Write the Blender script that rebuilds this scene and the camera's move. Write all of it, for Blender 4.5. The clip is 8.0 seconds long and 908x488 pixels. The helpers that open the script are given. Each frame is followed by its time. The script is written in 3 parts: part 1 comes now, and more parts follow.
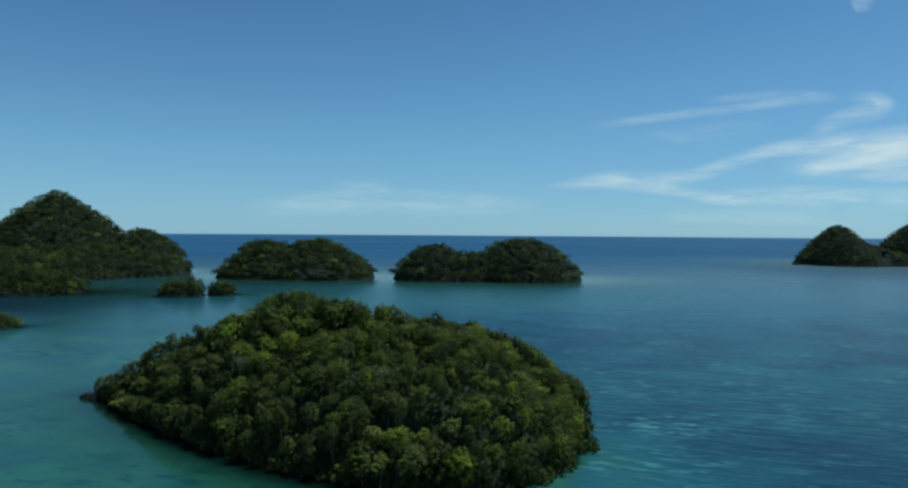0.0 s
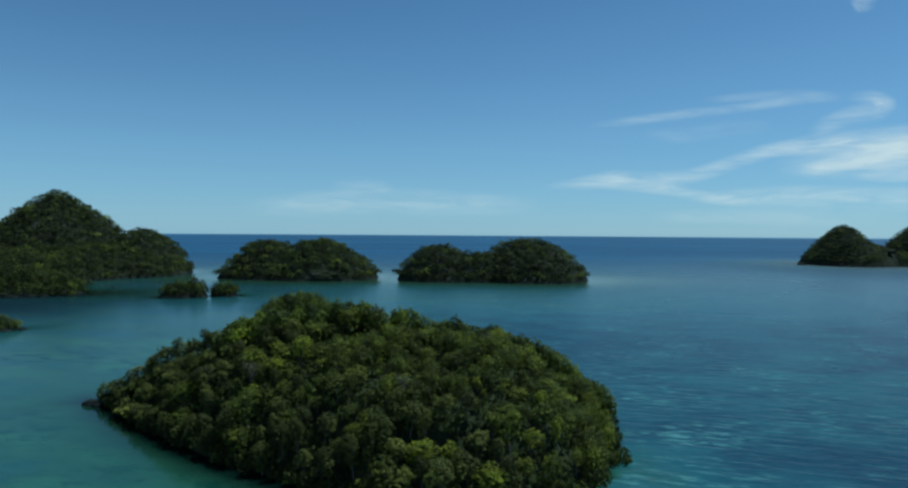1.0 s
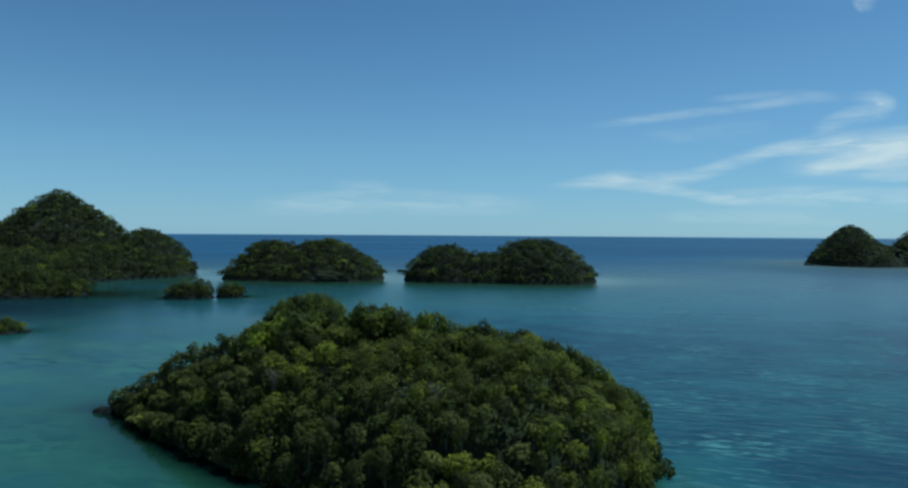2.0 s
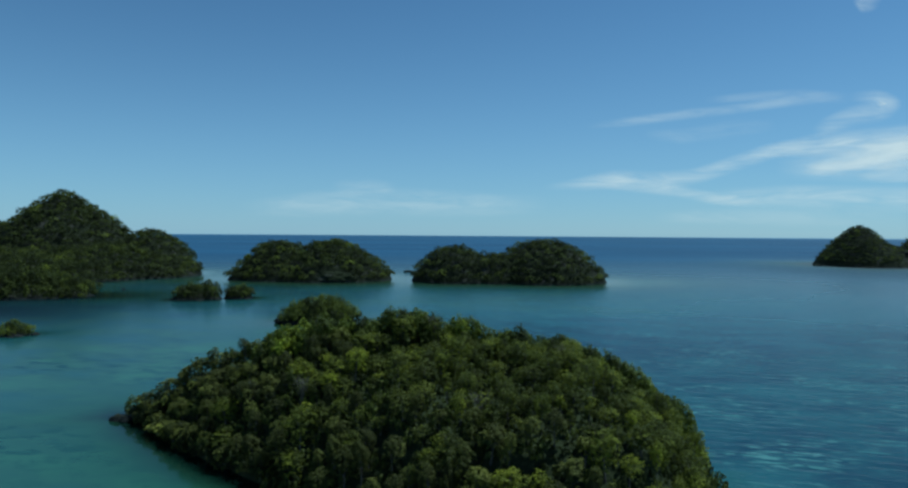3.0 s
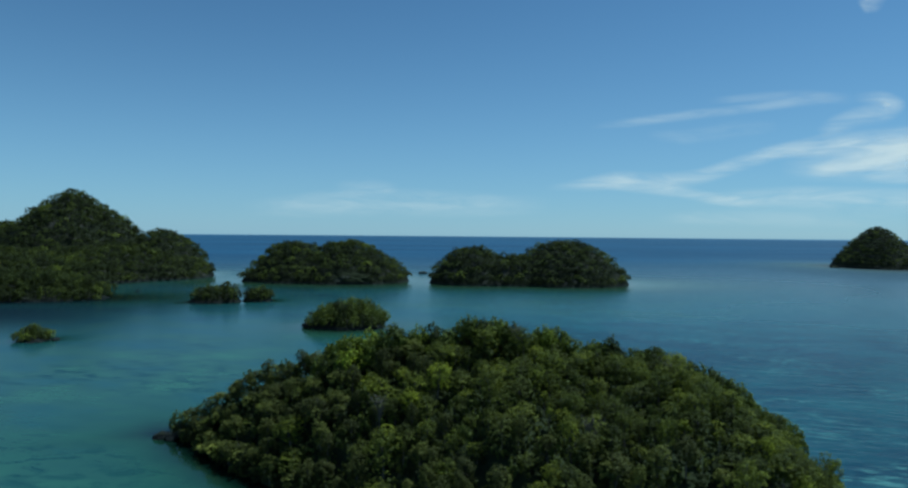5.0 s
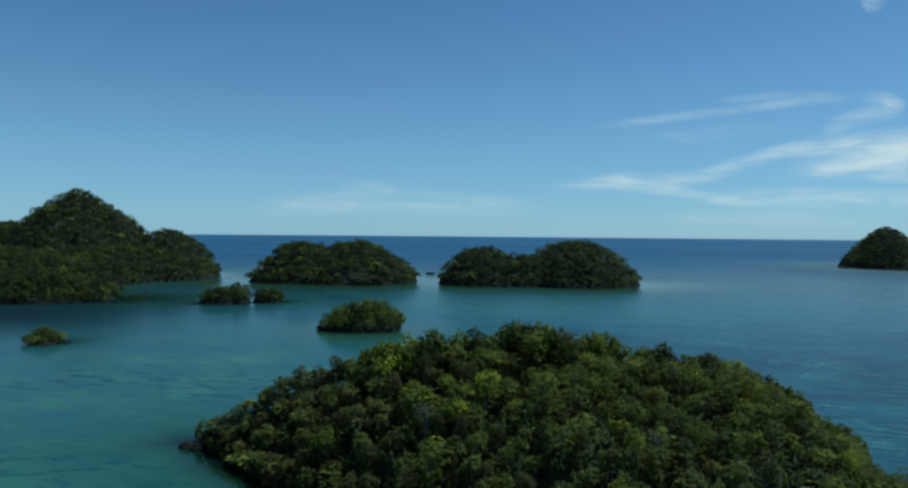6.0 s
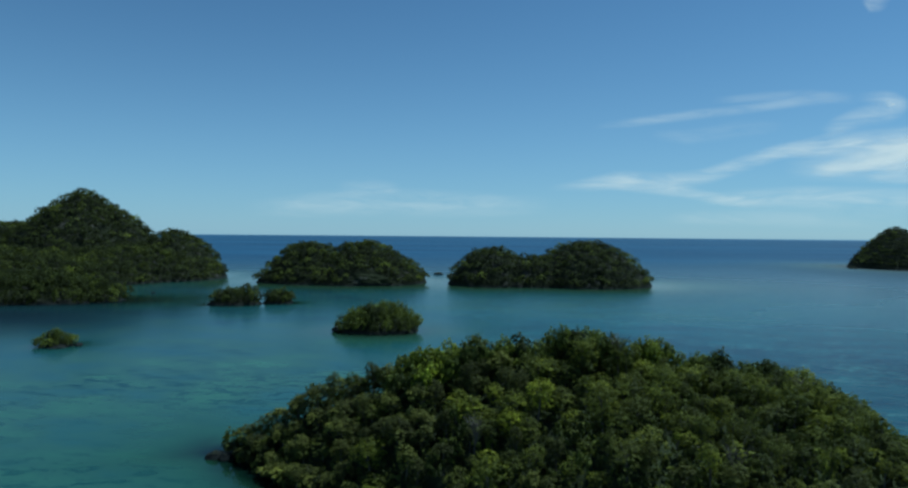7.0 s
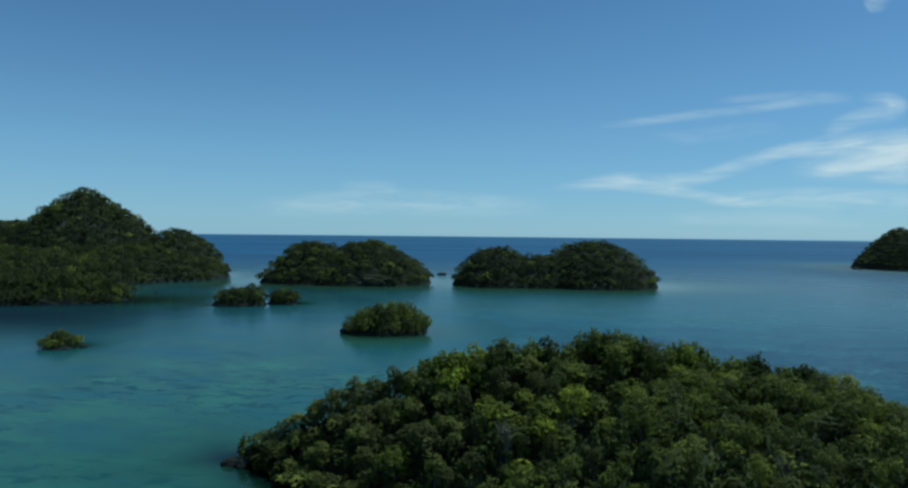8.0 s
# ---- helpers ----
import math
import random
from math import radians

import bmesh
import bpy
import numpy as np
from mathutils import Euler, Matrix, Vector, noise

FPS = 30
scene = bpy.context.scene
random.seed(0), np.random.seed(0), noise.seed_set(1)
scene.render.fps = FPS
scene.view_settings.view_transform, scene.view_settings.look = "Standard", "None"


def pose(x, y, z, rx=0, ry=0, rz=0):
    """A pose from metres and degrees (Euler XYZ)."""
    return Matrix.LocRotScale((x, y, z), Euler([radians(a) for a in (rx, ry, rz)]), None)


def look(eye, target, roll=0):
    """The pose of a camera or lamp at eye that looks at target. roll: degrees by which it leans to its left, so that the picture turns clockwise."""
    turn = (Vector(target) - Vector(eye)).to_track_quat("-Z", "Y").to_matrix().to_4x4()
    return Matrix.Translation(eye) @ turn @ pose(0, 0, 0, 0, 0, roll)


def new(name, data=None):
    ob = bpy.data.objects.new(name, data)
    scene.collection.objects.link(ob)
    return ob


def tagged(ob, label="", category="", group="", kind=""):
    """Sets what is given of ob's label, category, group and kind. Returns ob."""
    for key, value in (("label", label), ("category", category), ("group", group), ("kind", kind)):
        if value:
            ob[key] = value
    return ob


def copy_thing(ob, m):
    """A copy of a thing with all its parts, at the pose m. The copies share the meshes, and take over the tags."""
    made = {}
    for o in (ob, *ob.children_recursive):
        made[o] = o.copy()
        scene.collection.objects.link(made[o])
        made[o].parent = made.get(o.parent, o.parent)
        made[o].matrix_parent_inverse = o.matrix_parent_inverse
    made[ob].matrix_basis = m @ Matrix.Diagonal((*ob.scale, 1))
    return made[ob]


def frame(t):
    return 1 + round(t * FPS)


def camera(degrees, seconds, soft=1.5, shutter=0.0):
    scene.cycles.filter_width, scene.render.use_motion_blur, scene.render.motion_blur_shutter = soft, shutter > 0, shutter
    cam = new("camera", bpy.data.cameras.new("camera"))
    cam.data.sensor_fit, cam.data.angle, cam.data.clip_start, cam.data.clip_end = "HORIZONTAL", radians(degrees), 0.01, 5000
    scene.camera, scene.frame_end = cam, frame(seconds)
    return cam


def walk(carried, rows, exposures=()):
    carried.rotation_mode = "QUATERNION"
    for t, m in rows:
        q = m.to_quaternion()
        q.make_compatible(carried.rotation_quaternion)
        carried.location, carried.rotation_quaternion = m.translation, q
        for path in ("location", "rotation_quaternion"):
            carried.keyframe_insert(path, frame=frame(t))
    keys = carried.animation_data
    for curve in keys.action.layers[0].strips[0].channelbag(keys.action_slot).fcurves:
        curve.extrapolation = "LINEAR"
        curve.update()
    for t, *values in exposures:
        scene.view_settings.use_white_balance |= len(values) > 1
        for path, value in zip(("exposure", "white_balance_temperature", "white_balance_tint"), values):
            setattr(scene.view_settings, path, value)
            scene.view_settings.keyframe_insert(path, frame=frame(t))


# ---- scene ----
EXPOSURE = (-0.2, 4800, -13)
cam = camera(70.5, 8.0, soft=2.4)
PATH = [
    (0, (-1.168, -1.673, 29.834), (-1.141, 0.326, 29.795), 0.4),
    (0.5, (-2.524, 0.738, 29.814), (-2.496, 2.738, 29.775), 0.4),
    (1, (-4.251, 2.962, 29.806), (-4.223, 4.961, 29.767), 0.4),
    (1.5, (-6.254, 5.14, 29.788), (-6.226, 7.139, 29.749), 0.4),
    (3, (-12.952, 11.352, 29.878), (-12.927, 13.352, 29.84), 0.4),
    (3.5, (-15.564, 13.566, 29.899), (-15.54, 15.565, 29.861), 0.5),
    (4, (-18.084, 15.688, 29.956), (-18.062, 17.687, 29.918), 0.5),
    (4.5, (-20.72, 17.763, 29.941), (-20.698, 19.762, 29.904), 0.5),
    (6, (-28.762, 23.781, 29.929), (-28.741, 25.781, 29.893), 0.5),
    (6.5, (-31.166, 25.74, 29.897), (-31.148, 27.739, 29.861), 0.5),
    (7, (-33.803, 27.819, 29.937), (-33.785, 29.819, 29.901), 0.5),
    (7.5, (-35.624, 29.308, 29.966), (-35.604, 31.307, 29.93), 0.5),
    (8, (-36.87, 30.394, 29.912), (-36.85, 32.393, 29.876), 0.6),
]
walk(cam, [(t, look(eye, aim, lean)) for t, eye, aim, lean in PATH], exposures=[(0.0, *EXPOSURE), (8.0, *EXPOSURE)])

# ---- world, sun ----
SUN_EL, SUN_AZ = 62.0, 70.0          # degrees; azimuth clockwise from +y
world = bpy.data.worlds.new("sky")
scene.world = world
world.use_nodes = True
wn, wl = world.node_tree.nodes, world.node_tree.links
sky = wn.new("ShaderNodeTexSky")
sky.sky_type = "NISHITA"
sky.sun_disc = False
sky.sun_elevation, sky.sun_rotation = radians(SUN_EL), radians(SUN_AZ)
sky.altitude, sky.air_density, sky.dust_density, sky.ozone_density = 0.0, 0.75, 0.0, 0.6
wn["Background"].inputs["Strength"].default_value = 0.087
wl.new(sky.outputs["Color"], wn["Background"].inputs["Color"])

sun_data = bpy.data.lights.new("sun", "SUN")
sun_data.energy, sun_data.angle, sun_data.color = 5.0, radians(0.53), (1.0, 0.95, 0.86)
sun_lamp = new("sun", sun_data)
toward = Vector((math.sin(radians(SUN_AZ)) * math.cos(radians(SUN_EL)),
                 math.cos(radians(SUN_AZ)) * math.cos(radians(SUN_EL)), math.sin(radians(SUN_EL))))
sun_lamp.matrix_world = look(toward * 300, (0, 0, 0))


# ---- materials ----
def material(name):
    mat = bpy.data.materials.new(name)
    mat.use_nodes = True
    tree = mat.node_tree
    return mat, tree.nodes, tree.links, tree.nodes["Principled BSDF"]


def node(nodes, kind, **values):
    n = nodes.new(kind)
    for key, value in values.items():
        n.inputs[key].default_value = value
    return n


def ramp(nodes, *stops):
    n = nodes.new("ShaderNodeValToRGB")
    e = n.color_ramp.elements
    while len(e) < len(stops):
        e.new(0.5)
    for s, (p, c) in zip(e, stops):
        s.position, s.color = p, (*c, 1)
    return n


def mathn(nodes, links, op, a, b=0.0, clamp=False):
    n = nodes.new("ShaderNodeMath")
    n.operation, n.use_clamp = op, clamp
    for socket, v in zip(n.inputs, (a, b)):
        if isinstance(v, (int, float)):
            socket.default_value = v
        else:
            links.new(v, socket)
    return n.outputs[0]


def mixn(nodes, links, fac, a, b):
    n = nodes.new("ShaderNodeMix")
    n.data_type = "RGBA"
    for socket, v in zip((n.inputs[0], n.inputs[6], n.inputs[7]), (fac, a, b)):
        if isinstance(v, (int, float)):
            socket.default_value = v
        elif isinstance(v, tuple):
            socket.default_value = (*v, 1)
        else:
            links.new(v, socket)
    return n.outputs[2]


LEAF_STOPS = ((0.0, (0.028, 0.031, 0.008)), (0.35, (0.072, 0.078, 0.012)), (0.62, (0.136, 0.142, 0.014)),
              (0.85, (0.215, 0.222, 0.017)), (1.0, (0.290, 0.296, 0.020)))


def leaf_material(name, single, bright=1.0, dull=0.0, red=1.0):
    """Foliage: the attribute 'tint' varies it by tree and twig, Object Info's Random by single tree."""
    mat, n, l, bsdf = material(name)
    tint = n.new("ShaderNodeAttribute")
    tint.attribute_name = "tint"
    value = tint.outputs["Fac"]
    if single:
        info = n.new("ShaderNodeObjectInfo")
        lean = mathn(n, l, "POWER", info.outputs["Random"], 1.8)
        value = mathn(n, l, "ADD", mathn(n, l, "MULTIPLY", value, 0.45), mathn(n, l, "MULTIPLY", lean, 0.50))
    leaf = n.new("ShaderNodeNewGeometry")
    value = mathn(n, l, "ADD", value, mathn(n, l, "MULTIPLY", mathn(n, l, "SUBTRACT", leaf.outputs["Random Per Island"], 0.5), 0.30), True)
    stops = []
    for p, c in LEAF_STOPS:
        grey = (0.98 * c[1], 0.90 * c[1], 0.38 * c[1])
        r, g, b = (bright * (v + dull * (w - v)) for v, w in zip(c, grey))
        stops.append((p, (red * r, g, b)))
    colour = ramp(n, *stops)
    l.new(value, colour.inputs[0])
    tone = colour.outputs[0]
    if single:
        second = mathn(n, l, "FRACT", mathn(n, l, "MULTIPLY", info.outputs["Random"], 17.31))
        faded = ramp(n, (0.55, (0, 0, 0)), (0.95, (1, 1, 1)))
        l.new(second, faded.inputs[0])
        tone = mixn(n, l, mathn(n, l, "MULTIPLY", faded.outputs[0], 0.40), tone, (0.086 * bright, 0.084 * bright, 0.019 * bright))
    l.new(tone, bsdf.inputs["Base Color"])
    bsdf.inputs["Roughness"].default_value = 0.6
    bsdf.inputs["Specular IOR Level"].default_value = 0.14
    thin = n.new("ShaderNodeBsdfTranslucent")
    l.new(tone, thin.inputs["Color"])
    blend = n.new("ShaderNodeMixShader")
    blend.inputs[0].default_value = 0.46
    l.new(bsdf.outputs[0], blend.inputs[1])
    l.new(thin.outputs[0], blend.inputs[2])
    l.new(blend.outputs[0], n["Material Output"].inputs["Surface"])
    return mat


LEAF = leaf_material("leaves", True, 1.48)
BRIGHT_LEAF = leaf_material("young_leaves", True, 1.72)
MANGROVE = leaf_material("mangrove_leaves", True, 1.36, 0.32)
WOODS = leaf_material("woodland_leaves", False, 1.35, 0.0, 0.93)
SCRUB = leaf_material("scrub_leaves", False, 1.1, 0.14, 0.93)


def bark_material(name="bark", pale=1.0):
    mat, n, l, bsdf = material(name)
    noise_tex = node(n, "ShaderNodeTexNoise", Scale=6.0, Detail=6.0)
    c = ramp(n, (0.3, (0.045 * pale, 0.036 * pale, 0.027 * pale)), (0.7, (0.17 * pale, 0.145 * pale, 0.115 * pale)))
    l.new(noise_tex.outputs[0], c.inputs[0])
    l.new(c.outputs[0], bsdf.inputs["Base Color"])
    bsdf.inputs["Roughness"].default_value = 0.9
    return mat


def rock_material(name, pale=1.0):
    """Weathered karst limestone with soil and moss in its hollows."""
    mat, n, l, bsdf = material(name)
    where = n.new("ShaderNodeTexCoord")
    big = node(n, "ShaderNodeTexNoise", Scale=0.18, Detail=8.0, Roughness=0.65)
    fine = node(n, "ShaderNodeTexNoise", Scale=2.2, Detail=8.0, Roughness=0.7)
    for t in (big, fine):
        l.new(where.outputs["Object"], t.inputs["Vector"])
    stone = ramp(n, (0.3, (0.075 * pale, 0.068 * pale, 0.056 * pale)), (0.7, (0.24 * pale, 0.215 * pale, 0.175 * pale)))
    l.new(fine.outputs[0], stone.inputs[0])
    cover = ramp(n, (0.34, (0, 0, 0)), (0.46, (1, 1, 1)))
    l.new(big.outputs[0], cover.inputs[0])
    land_colour = mixn(n, l, cover.outputs[0], stone.outputs[0], (0.042 * min(pale, 1), 0.048 * min(pale, 1), 0.020 * min(pale, 1)))
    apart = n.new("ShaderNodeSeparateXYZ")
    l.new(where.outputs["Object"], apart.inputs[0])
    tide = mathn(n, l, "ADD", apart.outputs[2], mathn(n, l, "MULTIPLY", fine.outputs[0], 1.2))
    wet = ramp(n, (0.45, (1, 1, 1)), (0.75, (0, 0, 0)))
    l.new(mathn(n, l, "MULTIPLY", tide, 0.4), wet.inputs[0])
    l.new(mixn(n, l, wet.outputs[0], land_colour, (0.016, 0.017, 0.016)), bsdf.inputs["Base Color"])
    bump = node(n, "ShaderNodeBump", Strength=0.8, Distance=0.5)
    l.new(fine.outputs[0], bump.inputs["Height"])
    l.new(bump.outputs[0], bsdf.inputs["Normal"])
    bsdf.inputs["Specular IOR Level"].default_value = 0.1
    bsdf.inputs["Roughness"].default_value = 0.92
    return mat


def soil_material():
    mat, n, l, bsdf = material("forest_floor")
    where = n.new("ShaderNodeTexCoord")
    patch = node(n, "ShaderNodeTexNoise", Scale=0.6, Detail=8.0, Roughness=0.7)
    l.new(where.outputs["Object"], patch.inputs["Vector"])
    c = ramp(n, (0.3, (0.024, 0.026, 0.014)), (0.55, (0.034, 0.040, 0.018)), (0.75, (0.046, 0.046, 0.024)))
    l.new(patch.outputs[0], c.inputs[0])
    l.new(c.outputs[0], bsdf.inputs["Base Color"])
    bump = node(n, "ShaderNodeBump", Strength=0.7, Distance=0.3)
    l.new(patch.outputs[0], bump.inputs["Height"])
    l.new(bump.outputs[0], bsdf.inputs["Normal"])
    bsdf.inputs["Specular IOR Level"].default_value = 0.05
    bsdf.inputs["Roughness"].default_value = 0.95
    return mat


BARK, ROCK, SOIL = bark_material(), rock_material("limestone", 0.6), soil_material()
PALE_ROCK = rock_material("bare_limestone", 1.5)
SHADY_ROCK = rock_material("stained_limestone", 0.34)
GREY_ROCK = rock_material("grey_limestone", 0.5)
DEAD_WOOD = bark_material("dead_wood", 1.1)


def sea_material():
    """Sea water: its body colour follows the depth of the bed below it, with dark reflections and pale sheen painted
    in; its gloss is that of rippled water.
    """
    mat, n, l, bsdf = material("sea_water")
    where = n.new("ShaderNodeTexCoord")
    depth = n.new("ShaderNodeAttribute")
    depth.attribute_name = "shoal"
    calm = n.new("ShaderNodeAttribute")
    calm.attribute_name = "calm"
    reflection_mask = n.new("ShaderNodeAttribute")
    reflection_mask.attribute_name = "shore_reflection"

    open_sea = n.new("ShaderNodeAttribute")
    open_sea.attribute_name = "exposed"
    offing = n.new("ShaderNodeAttribute")
    offing.attribute_name = "offing"

    def mapped(long, short, turn):
        """Places counted in lengths of a feature, drawn out along a direction."""
        m = n.new("ShaderNodeMapping")
        m.vector_type = "TEXTURE"
        m.inputs["Scale"].default_value = (long, short, 1)
        m.inputs["Rotation"].default_value = (0, 0, radians(turn))
        l.new(where.outputs["Object"], m.inputs["Vector"])
        return m.outputs[0]

    def waves(long, short, turn, detail, rough, warp=0.0):
        t = node(n, "ShaderNodeTexNoise", Scale=1.0, Detail=detail, Roughness=rough, Distortion=warp)
        l.new(mapped(long, short, turn), t.inputs["Vector"])
        return t.outputs[0]

    def times(a, b, clamp=False):
        return mathn(n, l, "MULTIPLY", a, b, clamp)

    def plus(a, b, clamp=False):
        return mathn(n, l, "ADD", a, b, clamp)

    def swing(a, k):
        return times(mathn(n, l, "SUBTRACT", a, 0.5), k)

    def step(value, low, high):
        r = ramp(n, (low, (0, 0, 0)), (high, (1, 1, 1)))
        l.new(value, r.inputs[0])
        return r.outputs[0]

    shoal, still, off = depth.outputs["Fac"], calm.outputs["Fac"], open_sea.outputs["Fac"]
    rough_sea = mathn(n, l, "SUBTRACT", 1.0, still, True)
    near_sea = mathn(n, l, "SUBTRACT", 1.0, off, True)
    # the bed: shoals and holes
    shift = plus(swing(waves(20, 12, -12, 6.0, 0.62), 1.05), swing(waves(90, 45, 10, 3.0, 0.5), 0.5))
    level = plus(shoal, times(shift, near_sea), True)
    body = ramp(n, (0.0, (0.013, 0.036, 0.060)), (0.30, (0.026, 0.076, 0.094)), (0.55, (0.038, 0.088, 0.073)), (1.0, (0.066, 0.160, 0.090)))
    l.new(level, body.inputs[0])
    # dark weed beds in the shallows
    bed = times(step(waves(5.5, 2.6, -8, 6.0, 0.70, 0.7), 0.50, 0.60), plus(0.25, times(step(waves(60, 45, 20, 2.0, 0.5), 0.42, 0.58), 0.75)))
    seabed = mixn(n, l, times(times(bed, step(shoal, 0.26, 0.50)), 0.95), body.outputs[0], (0.010, 0.040, 0.048))
    # pale streaks on the open side: wind ripples' sheen, painted into the colour
    ripple_sheen = step(waves(3.6, 1.1, -14, 4.0, 0.64, 0.4), 0.50, 0.62)
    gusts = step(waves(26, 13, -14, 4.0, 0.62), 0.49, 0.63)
    pale = times(times(ripple_sheen, plus(0.10, times(gusts, 0.90))), times(rough_sea, near_sea))
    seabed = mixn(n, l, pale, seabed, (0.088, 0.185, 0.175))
    # the open sea is a deeper blue with faint bands
    ocean = ramp(n, (0.36, (0.022, 0.088, 0.142)), (0.62, (0.031, 0.120, 0.186)))
    l.new(waves(420, 70, 3, 4.0, 0.6), ocean.inputs[0])
    deep = ramp(n, (0.38, (0.020, 0.054, 0.108)), (0.60, (0.029, 0.078, 0.148)))
    l.new(waves(900, 260, 2, 4.0, 0.65), deep.inputs[0])
    water = mixn(n, l, off, seabed, mixn(n, l, offing.outputs["Fac"], ocean.outputs[0], deep.outputs[0]))
    # dark reflections along the shores, painted into the water's colour
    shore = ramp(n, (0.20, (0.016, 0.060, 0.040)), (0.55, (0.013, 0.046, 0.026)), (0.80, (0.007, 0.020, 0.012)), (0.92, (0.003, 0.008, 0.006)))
    l.new(reflection_mask.outputs["Fac"], shore.inputs[0])
    colour = mixn(n, l, times(reflection_mask.outputs["Fac"], 1.15, True), water, shore.outputs[0])
    # dark, less mirroring water under the hill; also the pointed island's painted reflection
    patch_mask = n.new("ShaderNodeAttribute")
    patch_mask.attribute_name = "dark_patch"
    darkened = times(patch_mask.outputs["Fac"], 0.95)
    colour = mixn(n, l, darkened, colour, (0.009, 0.017, 0.024))
    # the pale olive reef flat round the farther islands
    flat = n.new("ShaderNodeAttribute")
    flat.attribute_name = "reef"
    colour = mixn(n, l, times(flat.outputs["Fac"], plus(0.55, swing(waves(14, 6, 0, 3.0, 0.5), 0.8)), True), colour, (0.050, 0.088, 0.036))
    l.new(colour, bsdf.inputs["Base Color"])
    bsdf.inputs["Specular IOR Level"].default_value = 0.0
    bsdf.inputs["Roughness"].default_value = 1.0
    swell, chop = waves(5.0, 1.7, -16, 2.5, 0.5), waves(1.1, 0.7, -26, 3.0, 0.6)
    bump = node(n, "ShaderNodeBump", Distance=0.40)
    l.new(plus(0.03, mathn(n, l, "POWER", rough_sea, 1.4)), bump.inputs["Strength"])
    l.new(plus(swell, times(chop, 0.3)), bump.inputs["Height"])
    l.new(bump.outputs[0], bsdf.inputs["Normal"])
    # ruffled water mirrors far less at a low angle than still water does
    gloss, edge, mix = n.new("ShaderNodeBsdfGlossy"), node(n, "ShaderNodeFresnel", IOR=1.333), n.new("ShaderNodeMixShader")
    lee = reflection_mask.outputs["Fac"]
    l.new(plus(mathn(n, l, "SUBTRACT", plus(0.20, times(rough_sea, 0.03)), times(lee, 0.16)), times(off, 0.25)), gloss.inputs["Roughness"])
    l.new(bump.outputs[0], gloss.inputs["Normal"])
    l.new(bump.outputs[0], edge.inputs["Normal"])
    ruffled = mathn(n, l, "SUBTRACT", 1.0, times(darkened, 0.85))
    l.new(times(times(edge.outputs[0], ruffled), plus(plus(mathn(n, l, "SUBTRACT", 0.24, times(offing.outputs["Fac"], 0.16)), times(near_sea, 0.20)), plus(times(times(still, near_sea), 0.28), times(lee, 0.34)))), mix.inputs[0])
    l.new(bsdf.outputs[0], mix.inputs[1])
    l.new(gloss.outputs[0], mix.inputs[2])
    l.new(mix.outputs[0], n["Material Output"].inputs["Surface"])
    return mat


SEA = sea_material()


def cloud_material():
    """Thin cirrus: denser along its middle, drawn out into streaks."""
    mat, n, l, bsdf = material("cirrus")
    n.remove(bsdf)
    where = n.new("ShaderNodeTexCoord")
    m = n.new("ShaderNodeMapping")
    m.inputs["Scale"].default_value = (0.0030, 0.0030, 0.016)
    l.new(where.outputs["Object"], m.inputs["Vector"])
    wisps = node(n, "ShaderNodeTexNoise", Scale=1.0, Detail=7.0, Roughness=0.62, Distortion=0.5)
    l.new(m.outputs[0], wisps.inputs["Vector"])
    body = n.new("ShaderNodeAttribute")
    body.attribute_name = "body"
    r = ramp(n, (0.27, (0, 0, 0)), (0.64, (1, 1, 1)))
    l.new(wisps.outputs[0], r.inputs[0])
    dens = mathn(n, l, "MULTIPLY", body.outputs["Fac"], r.outputs[0], True)
    clear, glow, mix = n.new("ShaderNodeBsdfTransparent"), n.new("ShaderNodeEmission"), n.new("ShaderNodeMixShader")
    glow.inputs["Color"].default_value, glow.inputs["Strength"].default_value = (0.92, 0.82, 0.73, 1), CLOUD_GLOW
    l.new(dens, mix.inputs[0])
    l.new(clear.outputs[0], mix.inputs[1])
    l.new(glow.outputs[0], mix.inputs[2])
    l.new(mix.outputs[0], n["Material Output"].inputs["Surface"])
    return mat


CLOUD_GLOW = 0.95
CIRRUS = cloud_material()


# ---- mesh helpers ----
def np_mesh(name, verts, faces, mat, tint=None, smooth=False, layer="tint"):
    """A mesh from arrays: verts (n, 3), faces (m, k)."""
    me = bpy.data.meshes.new(name)
    k = faces.shape[1]
    me.vertices.add(len(verts))
    me.vertices.foreach_set("co", np.ascontiguousarray(verts, np.float32).ravel())
    me.loops.add(faces.size)
    me.loops.foreach_set("vertex_index", np.ascontiguousarray(faces, np.int32).ravel())
    me.polygons.add(len(faces))
    me.polygons.foreach_set("loop_start", np.arange(0, faces.size, k, dtype=np.int32))
    me.polygons.foreach_set("use_smooth", np.full(len(faces), smooth))
    me.update(calc_edges=True)
    if tint is not None:
        at = me.attributes.new(layer, "FLOAT", "POINT")
        at.data.foreach_set("value", np.ascontiguousarray(tint, np.float32))
    me.materials.append(mat)
    return me


def part(name, me, parent, label=""):
    ob = new(name, me)
    ob.parent = parent
    return tagged(ob, label)


def field(x, y, size, seed=0.0):
    """Smooth noise between about -1 and 1 on arrays of places."""
    flat = [noise.noise((a / size + seed * 7.3, b / size - seed * 3.1, seed)) for a, b in zip(np.ravel(x), np.ravel(y))]
    return np.array(flat).reshape(np.shape(x))


